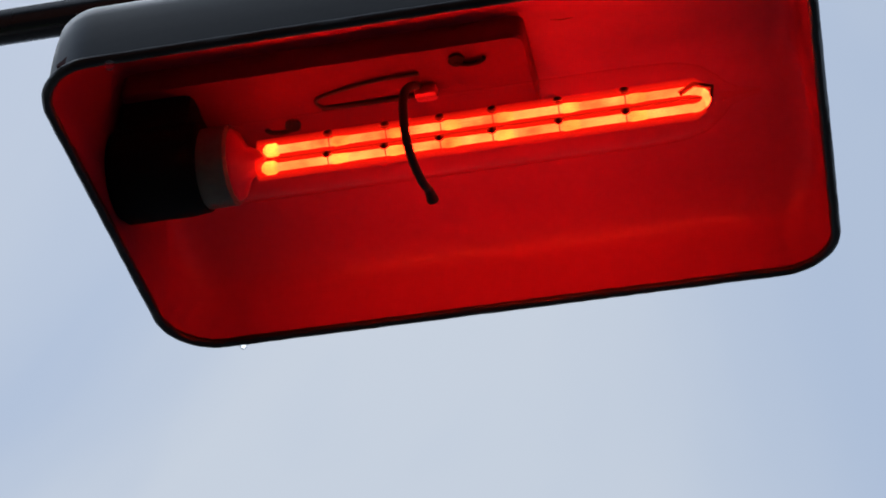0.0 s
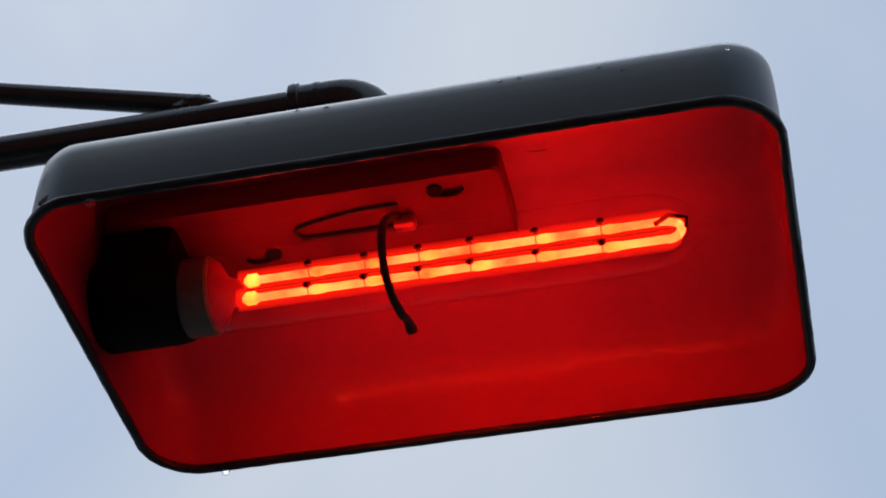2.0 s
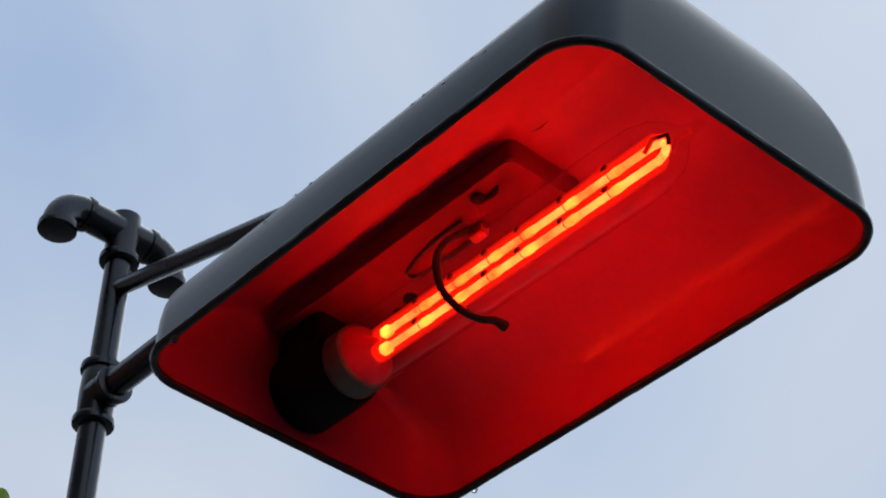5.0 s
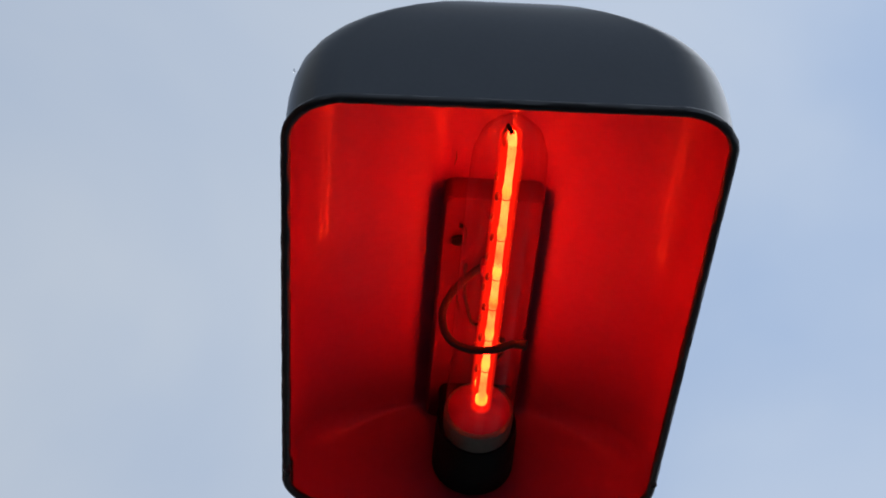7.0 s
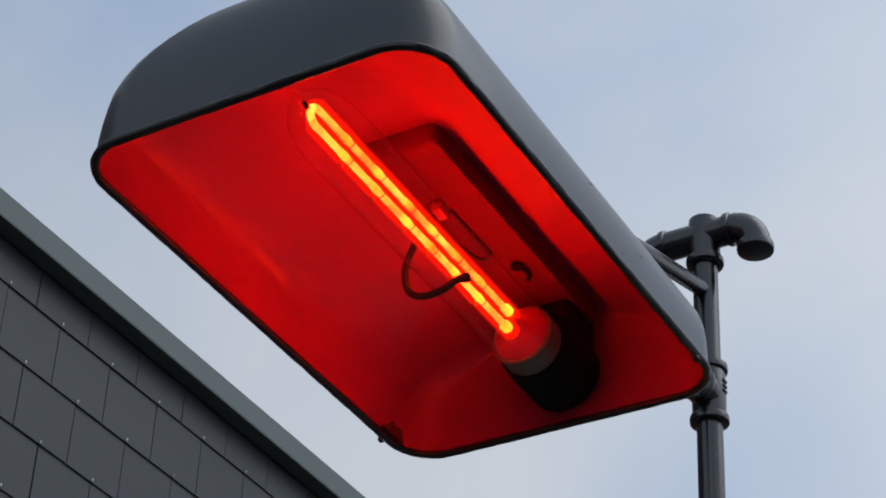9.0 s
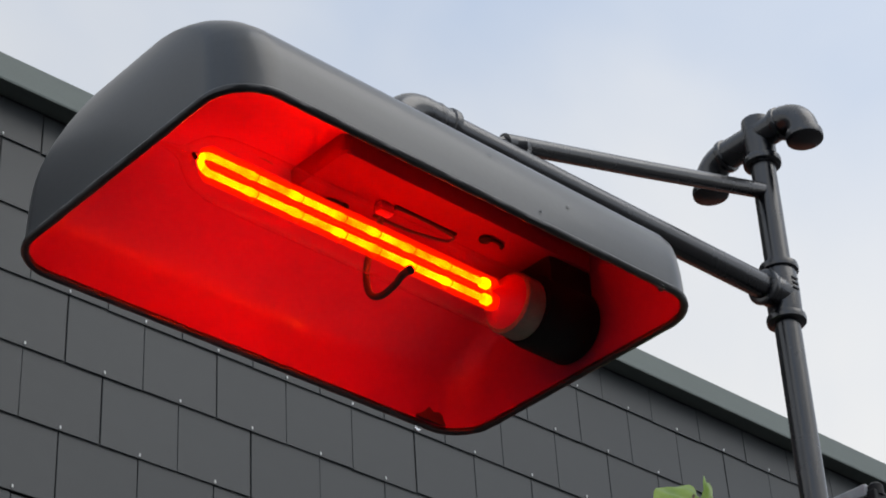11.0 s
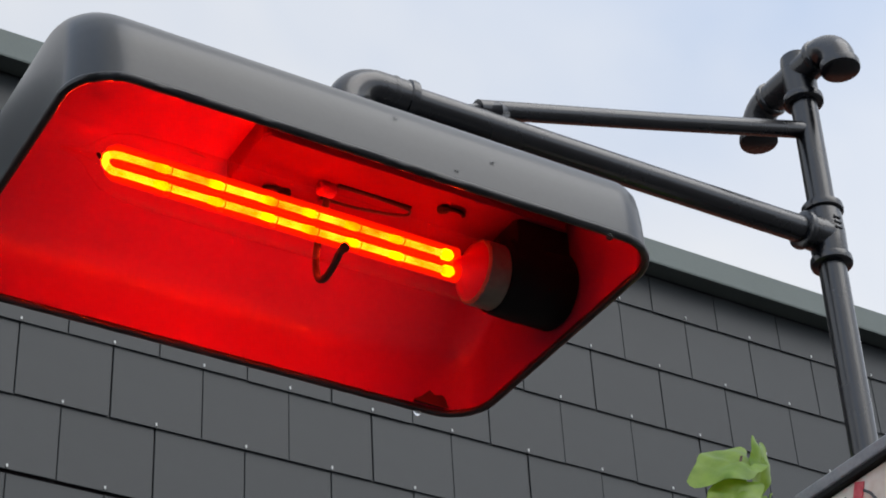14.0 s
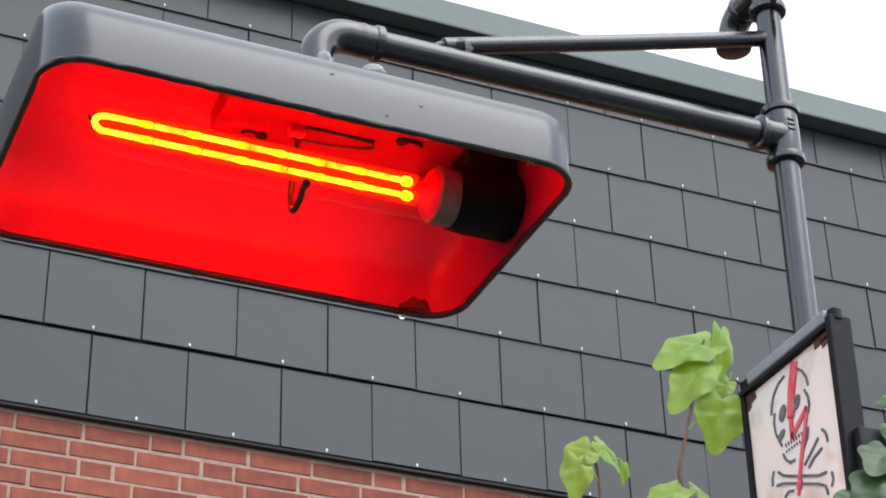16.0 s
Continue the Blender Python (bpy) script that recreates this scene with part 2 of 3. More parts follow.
def rounded(hx, hy, r, z, n=10, cx=0.0, cy=0.0):
    r = min(r, hx - 1e-4, hy - 1e-4)
    out = []
    for sx, sy, a0 in ((1, 1, 0), (-1, 1, 90), (-1, -1, 180), (1, -1, 270)):
        for i in range(n + 1):
            a = radians(a0 + 90 * i / n)
            out.append((cx + sx * (hx - r) + r * math.cos(a), cy + sy * (hy - r) + r * math.sin(a), z))
    return out


def sweep(bm, pts, radii, seg=20, cap=True):
    """A round bar along pts; radii: one number, or one for each point."""
    pts = [Vector(p) for p in pts]
    if not isinstance(radii, (list, tuple)):
        radii = [radii] * len(pts)
    t0 = (pts[1] - pts[0]).normalized()
    u = t0.orthogonal().normalized()
    loops, prev = [], t0
    for i, p in enumerate(pts):
        a = pts[max(i - 1, 0)]
        b = pts[min(i + 1, len(pts) - 1)]
        t = (b - a).normalized()
        if t.length < 0.5:
            t = prev
        u = (prev.rotation_difference(t) @ u).normalized()
        prev = t
        v = t.cross(u)
        loops.append([p + (u * math.cos(2 * math.pi * s / seg) + v * math.sin(2 * math.pi * s / seg)) * radii[i] for s in range(seg)])
    return loft(bm, loops, cap, cap)


def lathe(bm, start, axis, profile, seg=28):
    """A turned body: profile rows of (distance along axis, radius)."""
    start, axis = Vector(start), Vector(axis).normalized()
    u = axis.orthogonal().normalized()
    v = axis.cross(u)
    return loft(bm, [[start + axis * d + (u * math.cos(2 * math.pi * s / seg) + v * math.sin(2 * math.pi * s / seg)) * r
                      for s in range(seg)] for d, r in profile])


def arc(centre, a, b, r, n=8):
    """Quarter turn round centre, from centre + r a to centre + r b."""
    c, a, b = Vector(centre), Vector(a), Vector(b)
    return [c + (a * math.cos(math.pi / 2 * i / n) + b * math.sin(math.pi / 2 * i / n)) * r for i in range(n + 1)]


def smooth_line(pts, n=4):
    """A smooth curve through pts, n steps to each span."""
    pts = [Vector(p) for p in pts]
    out = []
    for i in range(len(pts) - 1):
        a, b, c, d = pts[max(i - 1, 0)], pts[i], pts[i + 1], pts[min(i + 2, len(pts) - 1)]
        for j in range(n):
            t = j / n
            out.append(0.5 * (2 * b + (c - a) * t + (2 * a - 5 * b + 4 * c - d) * t * t + (3 * b - a - 3 * c + d) * t ** 3))
    return out + [pts[-1]]


def box(bm, lo, hi, bevel=0.0, seg=2):
    made = bmesh.ops.create_cube(bm, size=1.0)["verts"]
    for v in made:
        v.co = [lo[i] + (v.co[i] + 0.5) * (hi[i] - lo[i]) for i in range(3)]
    if bevel:
        edges = list({e for v in made for e in v.link_edges})
        bmesh.ops.bevel(bm, geom=edges, offset=bevel, segments=seg, affect="EDGES", profile=0.5)
    return bm


def fresh():
    return bmesh.new()


# ---- setting: ground, wall with slates over brick ----
SLATE_Y, SLATE_W, GAUGE = -3.8457, 0.3000, 0.2515
BRICK_Y = -3.8722

ground = part("ground", loft(fresh(), [[(-400, -400, -0.2), (400, -400, -0.2), (400, 400, -0.2), (-400, 400, -0.2)],
                                       [(-400, -400, 0.0), (400, -400, 0.0), (400, 400, 0.0), (-400, 400, 0.0)]]), M_GROUND, None, smooth=False)
tagged(ground, "grey paved ground running out to the horizon", "ground", kind="structure")

wall = part("wall_north", box(fresh(), (-9.0, -4.26, 0.0), (3.2, BRICK_Y - 0.0028, 5.745)), M_MORTAR, None, smooth=False)
tagged(wall, "tall wall, red brick below and grey slates above", "wall", kind="structure")
part("membrane", box(fresh(), (-9.0, BRICK_Y - 0.0020, 4.038), (3.2, SLATE_Y - 0.016, 5.745)), M_BATTEN, wall, "dark backing behind the slates", False)
part("drip_edge", box(fresh(), (-9.0, BRICK_Y - 0.0015, 4.025), (3.2, SLATE_Y - 0.004, 4.035), 0.002), M_BATTEN, wall, "dark drip edge under the slates", False)

coping = part("coping", loft(fresh(), [[(x, -4.30, 5.747), (x, -3.786, 5.747), (x, -3.778, 5.733), (x, -3.770, 5.733), (x, -3.7685, 5.740), (x, -3.784, 5.850), (x, -3.792, 5.859), (x, -4.30, 5.883)] for x in (-9.05, 3.25)]), M_COPING, None, smooth=False)
tagged(coping, "grey-green metal coping along the wall top", "coping", kind="structure")

# ---- heater lamp: hood ----
CX, CY, RIM = -0.001, -0.001, 2.351
# height over the rim, half length, half width, corner radius
PROFILE = ((0.000, 0.2425, 0.1490, 0.040), (0.015, 0.2424, 0.1489, 0.040), (0.030, 0.2423, 0.1480, 0.040), (0.043, 0.2421, 0.1458, 0.039), (0.054, 0.2418, 0.1416, 0.036), (0.064, 0.2414, 0.1342, 0.033), (0.073, 0.2409, 0.1240, 0.030),
           (0.081, 0.2402, 0.1110, 0.027), (0.088, 0.2393, 0.0955, 0.024), (0.0935, 0.2382, 0.0800, 0.021), (0.0985, 0.2366, 0.0630, 0.019), (0.1022, 0.2342, 0.0490, 0.017), (0.1045, 0.2300, 0.0410, 0.015), (0.1055, 0.2230, 0.0360, 0.012), (0.1058, 0.2130, 0.0280, 0.010))


def hood_shell(inset, lift):
    return [rounded(a - inset, b - inset, r - inset, RIM + (z if not lift or z == 0 else z - inset), 12, CX, CY) for z, a, b, r in PROFILE]


heater = thing("heater_lamp", "black sheet-metal heater hood glowing red inside, on a pipe arm", "heat lamp", (CX, CY, RIM))
shell = part("shell", loft(fresh(), hood_shell(0.0, False), False, True), M_HOOD, heater)
part("liner", loft(fresh(), hood_shell(0.0028, True), False, True), M_LINER, heater, "glossy enamel lining with the bulb's red light in its colour")
rim_path = []
corner = rounded(0.2418, 0.1483, 0.0395, RIM - 0.001, 14, CX, CY)
for i, p in enumerate(corner):
    q = corner[(i + 1) % len(corner)]
    steps = max(1, round((Vector(q) - Vector(p)).length / 0.008))
    rim_path += [tuple(Vector(p).lerp(Vector(q), j / steps)) for j in range(steps)]
rim_loops, rim_rng = [], random.Random(8)
for i, p in enumerate(rim_path):
    a, b = Vector(rim_path[i - 1]), Vector(rim_path[(i + 1) % len(rim_path)])
    t = (b - a).normalized()
    side = t.cross(Vector((0, 0, 1)))
    rim_loops.append([Vector(p) + (side * math.cos(2 * math.pi * s / 10) + Vector((0, 0, 1)) * math.sin(2 * math.pi * s / 10)) * (0.0035 + rim_rng.uniform(-0.0002, 0.0002)) for s in range(10)])
part("rim", loft(fresh(), rim_loops, closed=True), M_RIM, heater, "rolled black rim")
tbox = part("terminal_box", loft(fresh(), [rounded(hx, hy, 0.007, z, 6, -0.090, 0.002) for z, hx, hy in ((2.4540, 0.142, 0.0375), (2.4360, 0.142, 0.0375), (2.4340, 0.1405, 0.036))]), M_BOX, heater, "long box on the lining with dim red light in its colour")
for x, y, turn in ((0.004, -0.0225, 1), (-0.1215, 0.0175, -1)):
    part("gland", lathe(fresh(), (x, y, 2.4345), (0, 0, -1), ((0, 0.0055), (0.003, 0.0055), (0.004, 0.0035))), M_HOLDER, tbox, "small black screw")
    hook = [(x + turn * (0.0095 - 0.0095 * math.cos(a)), y + 0.0045 * math.sin(a), 2.4315) for a in [radians(q) for q in range(0, 200, 20)]]
    part("hook", sweep(fresh(), hook, 0.0017, 8), M_HOLDER, tbox, "bent black wire hook")
# solid bar for the lower leg of the bent wire, no opening
part("wire_leg", box(fresh(), (-0.098, 0.0040, 2.4322), (-0.030, 0.0078, 2.4350), 0.0010), M_HOLDER, tbox, "dark lower leg of the bent wire")
# the clip takes the lining's red-lit colour too
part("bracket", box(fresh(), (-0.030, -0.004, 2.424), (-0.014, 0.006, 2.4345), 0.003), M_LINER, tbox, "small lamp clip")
# the upper leg, on the -y side, is the wire's shadow built as wire
loop_pts = [(-0.024, -0.0150, 2.4325), (-0.056, -0.0140, 2.4325), (-0.085, -0.0090, 2.4325), (-0.0985, -0.0045, 2.4325), (-0.0985, 0.0020, 2.4325), (-0.090, 0.0050, 2.4322), (-0.060, 0.0065, 2.4322), (-0.030, 0.0060, 2.4322)]
part("wire_and_shadow", sweep(fresh(), smooth_line(loop_pts), 0.0013, 8), M_WIRE, tbox, "dark bent wire, its shadow built as the upper leg")
wire_pts = [(-0.026, 0.002, 2.436), (-0.028, -0.012, 2.425), (-0.030, -0.027, 2.406), (-0.030, -0.033, 2.386), (-0.029, -0.028, 2.364), (-0.027, -0.013, 2.353), (-0.025, 0.006, 2.352), (-0.024, 0.019, 2.357), (-0.023, 0.030, 2.3555)]
part("sleeved_wire", sweep(fresh(), smooth_line(wire_pts), [0.003] * 29 + [0.0032, 0.0037, 0.0042, 0.0040], 12), M_WIRE, heater, "dark sleeved wire bent under the tube")

flake = fresh()
loft(flake, [[(x, -0.1462, 2.3535), (x, -0.1462, 2.3535 + h), (x, -0.1450, 2.3535 + h), (x, -0.1440, 2.3535)] for x, h in ((-0.226, 0.002), (-0.219, 0.009), (-0.212, 0.013), (-0.205, 0.011), (-0.200, 0.015), (-0.192, 0.007), (-0.184, 0.002))])
part("paint_flake", flake, M_FLAKE, heater, "peeling dark red flake by the rim")
for x, y in ((0.095, -0.055), (0.078, -0.030)):
    part("scratch", sweep(fresh(), [(x - 0.008, y, 2.4500), (x, y + 0.0015, 2.4498), (x + 0.008, y + 0.001, 2.4500)], [0.0002, 0.0005, 0.0002], 6), M_FLAKE, heater, "dark scratch in the lining")

LAMP_Y, LAMP_Z = 0.004, 2.390
part("lampholder", lathe(fresh(), (-0.2400, LAMP_Y, LAMP_Z + 0.004), (1, 0, -0.02), ((0, 0.031), (0.004, 0.034), (0.050, 0.0335), (0.062, 0.032), (0.064, 0.028)), 36), M_HOLDER, heater, "black lampholder")
part("holder_neck", box(fresh(), (-0.236, -0.026, 2.39), (-0.182, 0.034, 2.44), 0.006), M_HOLDER, heater, "black lampholder block")

bulb = thing("infrared_bulb", "glowing red infrared tube bulb with a looped filament", "bulb", (-0.19, LAMP_Y, LAMP_Z))
part("collar", lathe(fresh(), (-0.1860, LAMP_Y, LAMP_Z), (1, 0, 0), ((0, 0.0270), (0.002, 0.0280), (0.028, 0.0280), (0.030, 0.0262))), M_CERAMIC, bulb, "beige ceramic collar")
glass = part("glass", lathe(fresh(), (-0.1585, LAMP_Y, LAMP_Z), (1, 0, 0), ((0, 0.0270), (0.02, 0.0275), (0.28, 0.0275), (0.308, 0.0262), (0.324, 0.0220), (0.335, 0.0140), (0.342, 0.0070), (0.350, 0.004), (0.362, 0.0018)), 40), M_GLASS, bulb, "clear glass tube with a drawn tip")
glass.visible_shadow = False
STR = 0.0081
for s in (1, -1):
    z = LAMP_Z + s * STR + 0.0005
    part("filament_strand", sweep(fresh(), [(-0.128, LAMP_Y, z), (0.0, LAMP_Y, z), (0.158, LAMP_Y, z)], 0.0028, 12), M_HOT, bulb, "glowing filament coil")
    # nested glowing shells imitate the bloom round each strand, not parts of the bulb
    for name, r, tell in (("halo_outer", 0.0082, "red halo of light round the filament, built as a sleeve"), ("halo_middle", 0.0070, ""), ("halo_inner", 0.0058, ""), ("halo_core", 0.0045, "")):
        part(name, sweep(fresh(), [(-0.140, LAMP_Y, z), (0.0, LAMP_Y, z), (0.160, LAMP_Y, z), (0.166, LAMP_Y, z - s * 0.001)], [r, r, r, r * 0.6], 18), M_HALO, bulb, tell).visible_shadow = False
    part("filament_end", lathe(fresh(), (-0.137, LAMP_Y, z), (1, 0, 0), ((0, 0.002), (0.003, 0.0048), (0.009, 0.0048), (0.011, 0.003)), 14), M_HOT_END, bulb, "brightest filament end")
bend_pts = [(0.158 + 0.0095 * math.sin(a), LAMP_Y, LAMP_Z + STR * math.cos(a)) for a in [math.pi * i / 10 for i in range(11)]]
part("filament_bend", sweep(fresh(), bend_pts, 0.0030, 10), M_HOT, bulb)
part("seal_tip", lathe(fresh(), (0.176, LAMP_Y, LAMP_Z), (1, 0, 0.03), ((0, 0.0030), (0.006, 0.0022), (0.012, 0.0012), (0.022, 0.0007), (0.027, 0.0004)), 14), M_GLASS, bulb, "drawn red glass tip")
part("lead_wire", sweep(fresh(), [(-0.150, LAMP_Y, LAMP_Z), (0.0, LAMP_Y, LAMP_Z), (0.165, LAMP_Y, LAMP_Z + 0.001)], 0.0010, 6), M_SUPPORT, bulb, "thin dark central wire")
part("end_hook", sweep(fresh(), [(0.150, LAMP_Y - 0.003, LAMP_Z + 0.004), (0.160, LAMP_Y - 0.005, LAMP_Z + 0.009), (0.172, LAMP_Y - 0.003, LAMP_Z + 0.006), (0.170, LAMP_Y, LAMP_Z)], 0.0018, 8), M_SUPPORT, bulb)
for x in (-0.090, -0.050, -0.012, 0.024, 0.069, 0.114):
    for s in (1, -1):
        z = LAMP_Z + s * STR + 0.0005
        ring = [(x, LAMP_Y + 0.0040 * math.cos(a), z + 0.0040 * math.sin(a)) for a in [2 * math.pi * i / 12 for i in range(12)]]
        part("support_ring", sweep(fresh(), ring + ring[:1], 0.0004, 6, False), M_SUPPORT, bulb)
        # glowing lump added round the strand for the bright spot at each support
        part("hot_spot", lathe(fresh(), (x + 0.001, LAMP_Y, z), (1, 0, 0), ((0, 0.0022), (0.002, 0.0034), (0.006, 0.0034), (0.011, 0.0030), (0.018, 0.0022)), 12), M_HOT_SPOT, bulb, "bright spot on the filament beside its support")
        part("support_bead", lathe(fresh(), (x, LAMP_Y - 0.0050, z + (0.0024 if s > 0 else -0.0005)), (0, -1, 0.2), ((0, 0.0012), (0.0006, 0.0031), (0.0022, 0.0031), (0.0032, 0.0012)), 10), M_SUPPORT, bulb)
# glass pinch in the lining's red, which stands for the filament's light on it
part("red_lit_pinch", lathe(fresh(), (-0.157, LAMP_Y, LAMP_Z), (1, 0, 0), ((0, 0.0255), (0.004, 0.0235), (0.010, 0.012), (0.018, 0.008), (0.022, 0.004))), M_LINER, bulb, "glass pinch with red light in its colour")

# ---- pipe stand ----
PX, PY, R = -0.5638, -0.0016, 0.01345
ARM_Z, EY, EZ = 2.5595, -0.0040, 2.5562
stand = thing("pipe_stand", "black iron pipe post with threaded fittings, arm and strut", "pipe stand", (PX, PY, 0))
part("post", sweep(fresh(), [(PX, PY, 0.0), (PX, PY, 1.2), (PX, PY, 2.750)], R, 28), M_IRON, stand)


def collar(name, p, axis, parent, r=0.0205, w=0.010):
    return part(name, lathe(fresh(), Vector(p) - Vector(axis) * w / 2, axis, ((0, r - 0.003), (0.0015, r - 0.0005), (w / 2, r), (w - 0.0015, r - 0.0005), (w, r - 0.003))), M_IRON, parent)


tee = part("tee", lathe(fresh(), (PX, PY, 2.5295), (0, 0, 1), ((0, 0.0165), (0.004, 0.0172), (0.034, 0.0180), (0.062, 0.0172), (0.067, 0.0165))), M_IRON, stand, "cast tee fitting")
part("branch", lathe(fresh(), (PX, PY, ARM_Z), (1, 0, 0), ((0, 0.0178), (0.014, 0.0172), (0.030, 0.0165), (0.032, 0.0150))), M_IRON, tee)
collar("bead", (PX, PY, 2.5308), (0, 0, 1), tee)
for dz in (0.012, 0.018, 0.024):
    part("cast_mark", box(fresh(), (PX - 0.004, PY + 0.0165, 2.548 + dz), (PX + 0.004, PY + 0.0192, 2.551 + dz), 0.0006), M_IRON, tee, "raised casting mark")
collar("bead", (PX, PY, 2.592), (0, 0, 1), tee)
collar("bead", (PX + 0.029, PY, ARM_Z), (1, 0, 0), tee, 0.0195, 0.008)
part("arm", sweep(fresh(), [(PX + 0.02, PY, ARM_Z), (-0.3, (PY + EY) / 2, (ARM_Z + EZ) / 2), (-0.085, EY, EZ)], R, 28), M_IRON, stand)
elb = arc((-0.074, EY, EZ - 0.032), (0, 0, 1), (1, 0, 0), 0.032, 10)
elbow = part("elbow", sweep(fresh(), [(-0.108, EY, EZ), (-0.092, EY, EZ)] + elb + [(-0.042, EY, 2.462)], 0.0166, 28), M_IRON, stand, "swept elbow into the hood")
collar("bead", (-0.104, EY, EZ), (1, 0, 0), elbow, 0.0186, 0.010)
collar("bead", (-0.087, EY, EZ), (1, 0, 0), elbow, 0.0174, 0.008)
part("flange", lathe(fresh(), (-0.042, EY, 2.4555), (0, 0, 1), ((0, 0.030), (0.004, 0.030), (0.006, 0.024), (0.024, 0.020), (0.026, 0.017))), M_IRON, stand)
part("strut", sweep(fresh(), [(PX + 0.006, PY, 2.689), (-0.37, PY - 0.002, 2.632), (-0.175, EY, 2.5735)], 0.0088, 18), M_IRON, stand, "thin diagonal strut welded to the arm")
part("weld", sweep(fresh(), [(-0.210, EY, 2.581), (-0.194, EY + 0.002, 2.5755), (-0.180, EY - 0.002, 2.5745), (-0.166, EY, 2.571)], [0.004, 0.0105, 0.0085, 0.004], 9), M_IRON, stand, "lumpy weld")
top = part("top_tee", lathe(fresh(), (PX, PY, 2.7220), (0, 0, 1), ((0, 0.0160), (0.005, 0.0165), (0.028, 0.0170), (0.046, 0.0175), (0.060, 0.0165), (0.064, 0.010))), M_IRON, stand, "cast cross piece on top of the post")
collar("bead", (PX, PY, 2.7278), (0, 0, 1), top)
RUN_Z = 2.7625
part("run", sweep(fresh(), [(PX, PY - 0.042, RUN_Z), (PX, PY, RUN_Z), (PX, PY + 0.040, RUN_Z)], 0.0165, 24), M_IRON, top)
for s, d in ((1, 0.032), (-1, 0.047)):
    y0 = PY + s * d
    pts = [(PX, y0 - s * 0.006, RUN_Z)] + arc((PX, y0, RUN_Z - 0.026), (0, 0, 1), (0, s, 0), 0.026, 8) + [(PX, y0 + s * 0.026, RUN_Z - 0.036)]
    e = part("end_elbow", sweep(fresh(), pts, 0.0168, 24), M_IRON, stand, "open elbow turned down")
    collar("bead", (PX, y0 + s * 0.026, RUN_Z - 0.033), (0, 0, 1), e, 0.0200, 0.011)
    collar("bead", (PX, y0 - s * 0.002, RUN_Z), (0, 1, 0), e, 0.0190, 0.009)

# bolts on the hood top
for x, y, wide in ((-0.030, 0.052, 0.8), (-0.079, 0.050, 1.25)):
    bolt = thing("hood_bolt", "pale weathered bolt with a domed nut on the hood", "bolt", (x, y, 2.4535), "hood bolts")
    part("washer", lathe(fresh(), (x, y, 2.4535), (0, 0, 1), ((0, 0.013 * wide), (0.002, 0.0135 * wide), (0.005, 0.012 * wide), (0.009, 0.008 * wide))), M_PALE, bolt)
    part("shank", lathe(fresh(), (x, y, 2.4600), (0, 0, 1), ((0, 0.006 * wide), (0.012, 0.006 * wide))), M_PALE, bolt)
    part("nut", lathe(fresh(), (x, y, 2.4690), (0.15, 0.35, 1), ((0, 0.008 * wide), (0.002, 0.0105 * wide), (0.009, 0.0105 * wide), (0.011, 0.009 * wide)), 6), M_PALE, bolt)
    part("dome", lathe(fresh(), Vector((x, y, 2.4690)) + Vector((0.15, 0.35, 1)).normalized() * 0.0105, (0.15, 0.35, 1), ((0, 0.0085 * wide), (0.003, 0.0075 * wide), (0.005, 0.005 * wide), (0.006, 0.002 * wide)), 16), M_PALE, bolt)

# ---- water drops ----
def drop_at(name, p, r, stretch, label, flat=1.0):
    bm = fresh()
    bmesh.ops.create_icosphere(bm, subdivisions=2, radius=r)
    for v in bm.verts:
        v.co.z *= stretch
        v.co.y *= flat
        v.co += Vector(p)
    ob = part(name, bm, M_WATER, None)
    return tagged(ob, label, "water drop", "water drops")


drop_at("water_drop", (-0.190, 0.1475, 2.3458), 0.0030, 1.15, "clear water drop hanging from the hood rim")
drop_at("water_drop", (-0.189, -0.1490, 2.3450), 0.0034, 1.15, "clear water drop hanging from the hood rim")
def sheet_y(z):
    """Half width of the hood at that height."""
    for (z0, a0, b0, r0), (z1, a1, b1, r1) in zip(PROFILE, PROFILE[1:]):
        if z0 <= z - RIM <= z1:
            return b0 + (b1 - b0) * (z - RIM - z0) / (z1 - z0)
    return PROFILE[-1][2]


for x, y, z in ((0.0729, -1, 2.4006), (0.0852, -1, 2.4009), (0.1093, -1, 2.3924), (0.1356, -1, 2.3976), (0.1511, -1, 2.391), (0.2158, -1, 2.397), (-0.0901, -1, 2.3983), (-0.0597, -1, 2.4055), (-0.0398, -1, 2.4032),
                (-0.0041, 1, 2.3939), (-0.0866, 1, 2.3799), (-0.0537, 1, 2.3606)):
    drop_at("water_drop", (x, CY + math.copysign(sheet_y(z) + 0.0002, y), z), 0.0019, 0.75, "small water drop on the painted hood", 0.45)

# ---- sign on the post ----
SX, SY0, SY1, SZ1, SZ0, SD = -0.527, -0.0747, 0.0886, 2.2885, 1.95, 0.0225
sign = thing("hanging_sign", "weathered white warning sign in a black steel frame", "sign", (SX, 0, SZ0))
part("panel", box(fresh(), (SX - 0.016, SY0 + 0.004, SZ0), (SX - 0.004, SY1 - 0.004, SZ1 - 0.008)), M_SIGN, sign, "dirty white enamel panel", False)
part("side_frame", box(fresh(), (SX - SD, SY1 - 0.005, SZ0), (SX + 0.002, SY1 + 0.004, SZ1 + 0.004), 0.0015), M_SIGNFRAME, sign, smooth=False)
part("side_frame", box(fresh(), (SX - SD, SY0 - 0.002, SZ0), (SX + 0.001, SY0 + 0.004, SZ1 - 0.005), 0.0015), M_SIGNFRAME, sign, smooth=False)
part("top_frame", box(fresh(), (SX - SD, SY0 - 0.002, SZ1 - 0.007), (SX + 0.002, SY1 - 0.006, SZ1 - 0.001), 0.001), M_SIGNFRAME, sign, smooth=False)
